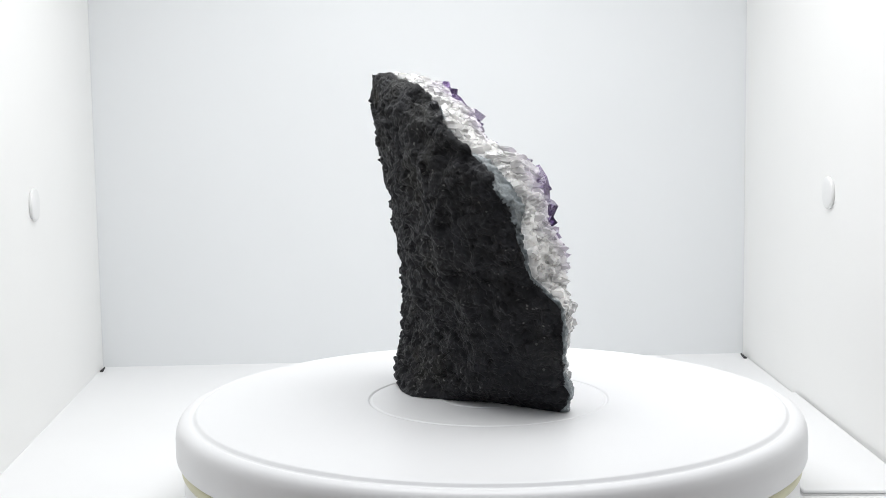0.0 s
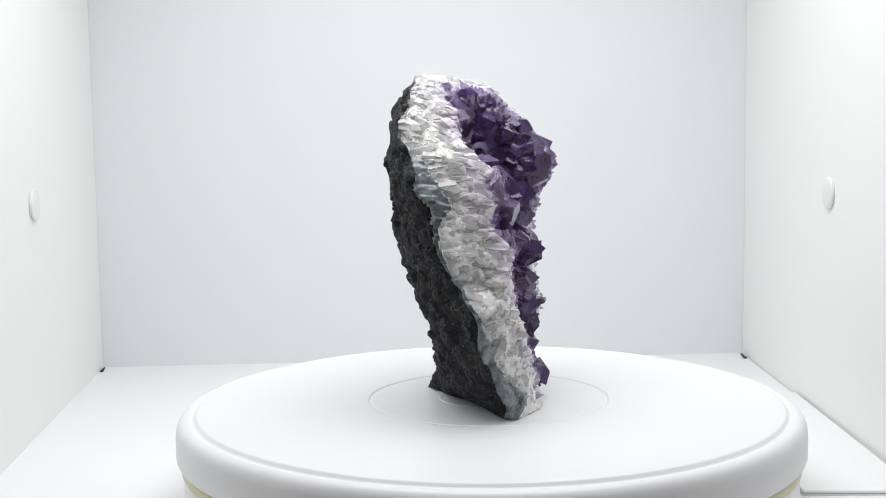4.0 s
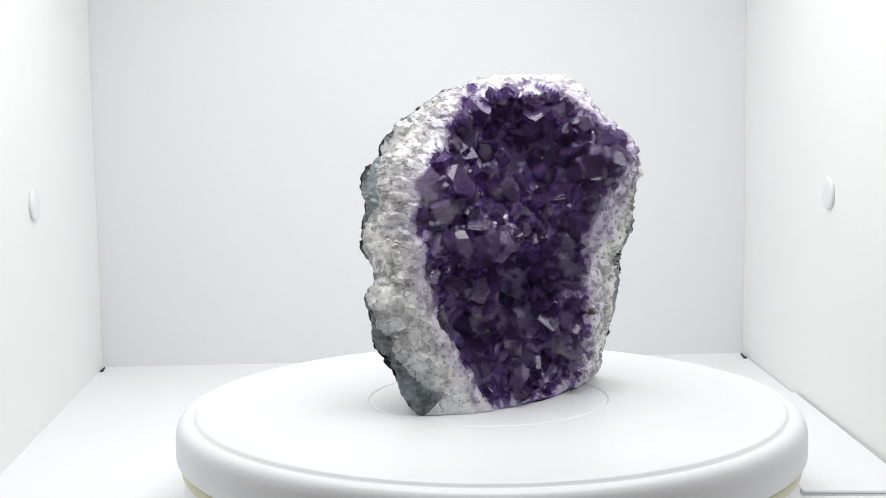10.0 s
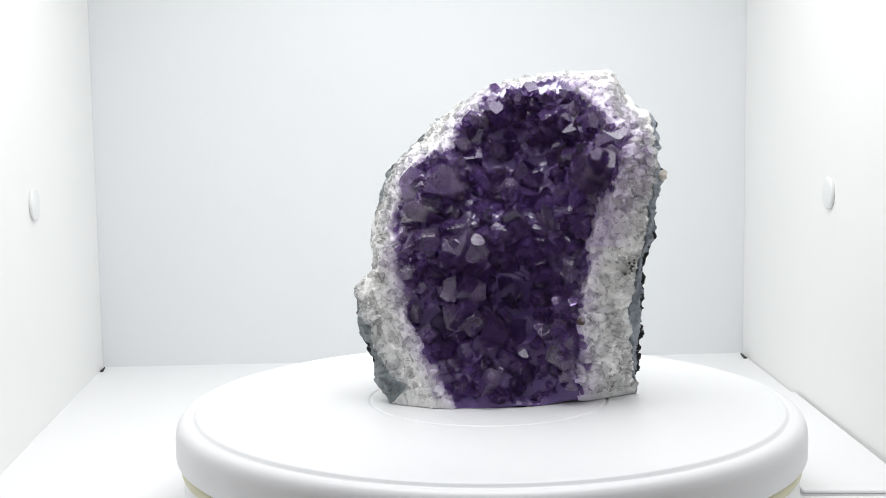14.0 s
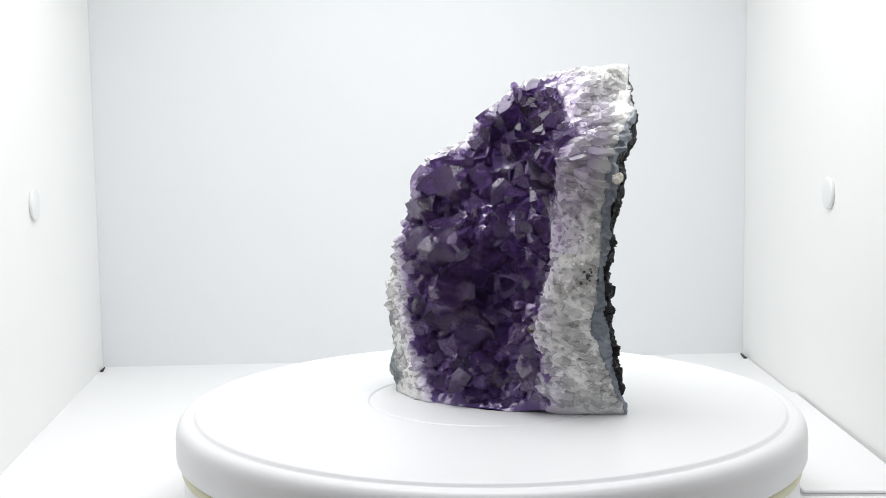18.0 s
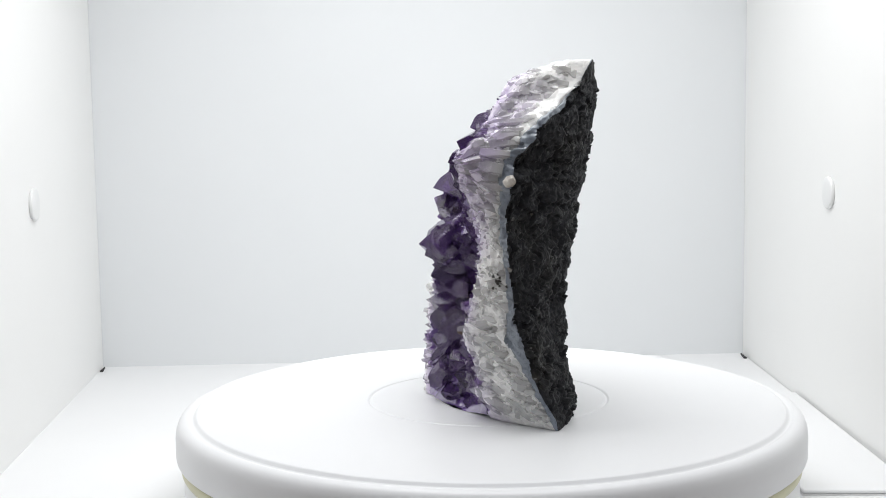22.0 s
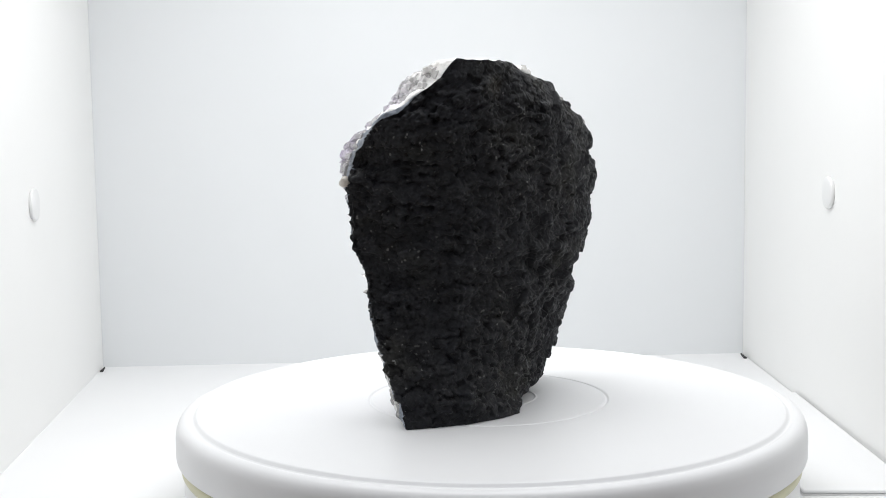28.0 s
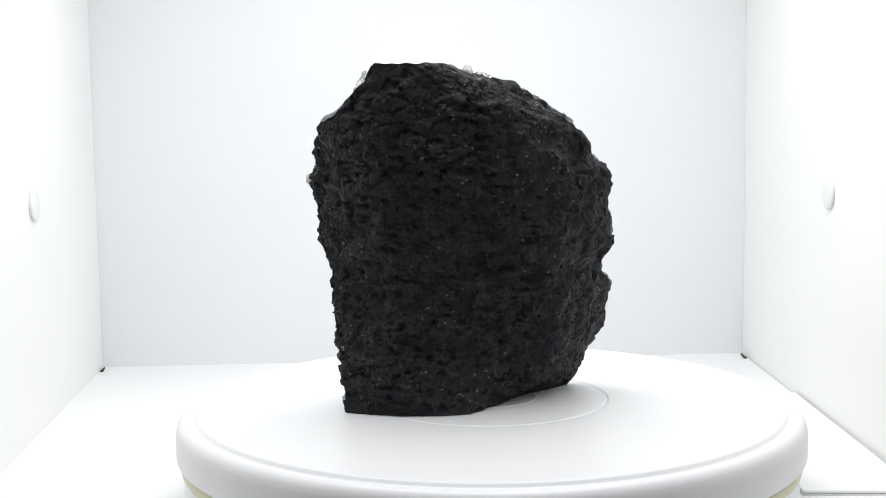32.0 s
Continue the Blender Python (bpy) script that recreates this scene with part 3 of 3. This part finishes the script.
def crystals(root, pts, nrm, violet, inside, segs, flat, stone_like, edge_of):
    rnd = random.Random(23)
    shapes = [crystal_shape(rnd) for _ in range(10)] + [crystal_shape(rnd, 0.15) for _ in range(4)]
    blunt = [crystal_shape(rnd, 0.05, 0.22) for _ in range(4)]
    meshes = {}
    for tag, mat in (("deep", M_DEEP), ("pale", M_PALE)):
        meshes[tag] = [mesh_of("crystal_" + tag, v, f, mat, False, v[:, 2], None, [rnd.uniform(0.72, 1.28) for _ in f]) for v, f in shapes]
        meshes[tag + "_blunt"] = [mesh_of("crystal_blunt", v, f, mat, False, v[:, 2], None, [rnd.uniform(0.72, 1.28) for _ in f]) for v, f in blunt]
    bed = [i for i in range(len(pts)) if violet[i] > 0.3 and 3.0 < flat[i, 2] < 136]
    rnd.shuffle(bed)
    arr = np.array([flat[i] for i in bed])

    def place(i, tip, ax, width):
        """Point at `tip`, root buried in the bed under the surface point i."""
        n = Vector(nrm[i])
        length = width * rnd.uniform(1.0, 1.25)
        drop = (tip - Vector(pts[i])).dot(n) / max(0.35, ax.dot(n)) + 2.0
        length = max(length, min(drop, 1.4 * width))
        at = tip - ax * length
        return (Matrix.Translation(at / 1000) @ frame_for(ax, rnd.uniform(0, 6.28)).to_4x4()
                @ Matrix.Diagonal((width / 1000, width * rnd.uniform(0.85, 1.0) / 1000, length / 1000, 1)))

    def axis_at(i, wild):
        lean = Vector((rnd.gauss(0, wild), rnd.gauss(-0.3, wild), rnd.gauss(0.08, wild)))
        return (Vector(nrm[i]) + lean).normalized()

    def put(i, tip, ax, width, short=False, rich=False):
        pale = inside[i] < (1.5 if rich else 8.0 + rnd.uniform(-4, 3))
        ob = part("crystal", rnd.choice(meshes[("pale" if pale else "deep") + ("_blunt" if short else "")]), root)
        ob.matrix_local = place(i, tip, ax, width)

    taken = []
    for tip, width, lean in BOLD + tuple((t[:3], t[3], None) for t in TIPS_HIGH + TIPS_MIDDLE + TIPS_LOW):
        tip = Vector(tip)
        i = bed[int(np.argmin(((arr - np.array(tip)) ** 2).sum(1)))]
        ax = Vector(lean).normalized() if lean else (Vector(nrm[i]) * 0.6 + Vector((rnd.gauss(0, 0.22), -0.8, rnd.gauss(0.1, 0.22)))).normalized()
        put(i, tip, ax, width, lean is not None and width > 20, True)
        taken.append((tip, width * 0.40))
    count = len(taken)
    free = [i for i in bed if all((Vector(flat[i]) - c).length > r for c, r in taken)]
    big = spread([i for i in free if flat[i, 2] < 127], flat, 9.6)
    for i in big:
        put(i, Vector(flat[i]) + Vector(nrm[i]) * rnd.uniform(-2.5, 0.8), axis_at(i, 0.32), rnd.uniform(9.5, 15.0) * (0.72 if flat[i, 2] > 116 else 1.0))
    count += len(big)
    chosen = set(big)
    mid = spread([i for i in free if i not in chosen], flat, 6.4)[:296 - count]
    for i in mid:
        width = rnd.uniform(5.5, 9.5) * (0.75 if flat[i, 2] > 126 else 1.0)
        put(i, Vector(flat[i]) + Vector(nrm[i]) * rnd.uniform(-3.5, 0.2), axis_at(i, 0.42), width)
    items = []
    for i in spread([i for i in free if i not in chosen], flat, 3.4):
        ax = axis_at(i, 0.5)
        width = rnd.uniform(2.2, 4.4)
        v, f = rnd.choice(shapes)
        items.append((v, f, place(i, Vector(pts[i]) + Vector(nrm[i]) * width * rnd.uniform(0.4, 0.8), ax, width), 0.15, 1.0))
    joined("fine_druse", items, M_DEEP, root, "fine violet druse between the large crystals")

    # quartz of the rim: columns that run from the agate to the violet points, stubby blocks between them
    cols = [crystal_shape(rnd, 0.1, 0.0, k > 1) for k in range(10)]
    col_meshes = [mesh_of("quartz_point", v, f, M_COLUMN, False, 0.75 * v[:, 2] ** 2) for v, f in cols]
    rim = [i for i in range(len(pts)) if violet[i] < 0.2 and 4.4 < segs[i] < 10.75 and inside[i] > -46 and flat[i, 2] > 4.0 and not stone_like[i]]
    rnd.shuffle(rim)
    items, single = [], 0
    for i in spread(rim, pts, 2.7):
        n = Vector(nrm[i])
        right = segs[i] < 7
        near = max(0.0, min(1.0, (inside[i] + (17 if right and flat[i, 2] > 68 else 8)) / 13))
        side = 1.0 if flat[i, 0] > 5 else -1.0
        if near > 0.1 or (right and rnd.random() < 0.45) or rnd.random() < 0.15:
            ax = (Vector((0.05 * side + rnd.gauss(0, 0.12), -1.0, 0.12 + rnd.gauss(0, 0.15))) + n * rnd.uniform(0.0, 0.35)).normalized()
            if ax.dot(n) < 0.85:
                ax = (ax - n * ax.dot(n) * 0.7).normalized()
            width = rnd.uniform(2.4, 5.4)
            length = rnd.uniform(6.0, 12.0) * (0.6 if flat[i, 2] > 122 else 1.0)
            at = Vector(pts[i]) - ax * length * (0.5 if edge_of[i] < 0.5 else 0.74) - n * width * 0.24
        elif rnd.random() < 0.8:
            ax = (Vector((rnd.gauss(0, 0.4), -0.6, rnd.gauss(0.1, 0.4))) + n * rnd.uniform(0.4, 1.0)).normalized()
            width = rnd.uniform(2.0, 5.0)
            length = width * rnd.uniform(0.8, 1.1)
            at = Vector(pts[i]) - ax * length * 0.72
        else:
            continue
        if at.z + ax.z * length > 141:
            continue
        m = Matrix.Translation(at / 1000) @ frame_for(ax, rnd.uniform(0, 6.28)).to_4x4() @ Matrix.Diagonal((width / 1000, width / 1000, length / 1000, 1))
        pick = rnd.randrange(len(cols))
        if near > 0.45 and width > 4.0 and single < 240:
            part("quartz_point", col_meshes[pick], root).matrix_local = m
            single += 1
        else:
            items.append((*cols[pick], m, 0.0, 0.9 * near))
    joined("quartz_druse", items, M_COLUMN, root, "milky quartz druse with lilac ends")
    spots(root, pts, nrm, flat, segs)


def blob(rnd, r):
    """A small uneven lump, one icosphere with each point moved."""
    bm = bmesh.new()
    bmesh.ops.create_icosphere(bm, subdivisions=2, radius=r)
    for v in bm.verts:
        v.co *= 1 + 0.5 * noise.noise(v.co / r * 1.3 + Vector((rnd.uniform(0, 50), 0, 0)))
    out = np.array([v.co[:] for v in bm.verts]), [[v.index for v in f.verts] for f in bm.faces]
    bm.free()
    return out


def spots(root, pts, nrm, flat, segs):
    """Dark specks in the quartz, rusty stains among the crystals, and the brownish nub on the edge."""
    rnd = random.Random(5)
    face = [i for i in range(len(pts)) if 4.1 < segs[i] < 10.9]
    arr = np.array([pts[i] for i in face])

    def nearest(x, y, h):
        return face[int(np.argmin(((arr - np.array((x, y, h))) ** 2).sum(1)))]

    for name, spot, spread_by, size, count, mat, label in (
            ("dark_speck", (63, -3.5, 58.5), 2.4, 0.55, 14, M_SPECK, "cluster of tiny black specks"),
            ("iron_stain", (42.5, -16.5, 37.4), 0.8, 1.2, 3, M_RUST, "rusty brown grain"),
            ("iron_stain", (24.5, -0.5, 120), 1.6, 1.5, 3, M_RUST, "rusty brown stain")):
        verts, faces = [], []
        for _ in range(count):
            i = nearest(spot[0], spot[1] + rnd.gauss(0, spread_by), spot[2] + rnd.gauss(0, spread_by))
            v, f = blob(rnd, size * rnd.uniform(0.6, 1.2) / 1000)
            k = len(verts)
            at = (Vector(pts[i]) + Vector(nrm[i]) * 0.9) / 1000
            verts += [at + Vector(p) for p in v]
            faces += [[k + j for j in q] for q in f]
        part(name, mesh_of(name, verts, faces, mat, True), root, label)
    v, f = blob(rnd, 0.0024)
    part("nub", mesh_of("nub", [Vector((0.0757, 0.0005, 0.0975)) + Vector(p) for p in v], f, M_NUB, False), root, "small brownish white nub on the edge")


stone, *surface = geode()
crystals(stone, *surface)


# ---- movement ----
def motions():
    times = [2.0 * i for i in range(17)]
    walk(stone, [(t, pose(0, 0, 0, 0, 0, TURN * (t - FACING))) for t in times])
    walk(platter, [(t, pose(0, 0, -FLOOR, 0, 0, TURN * (t - FACING))) for t in times])


motions()
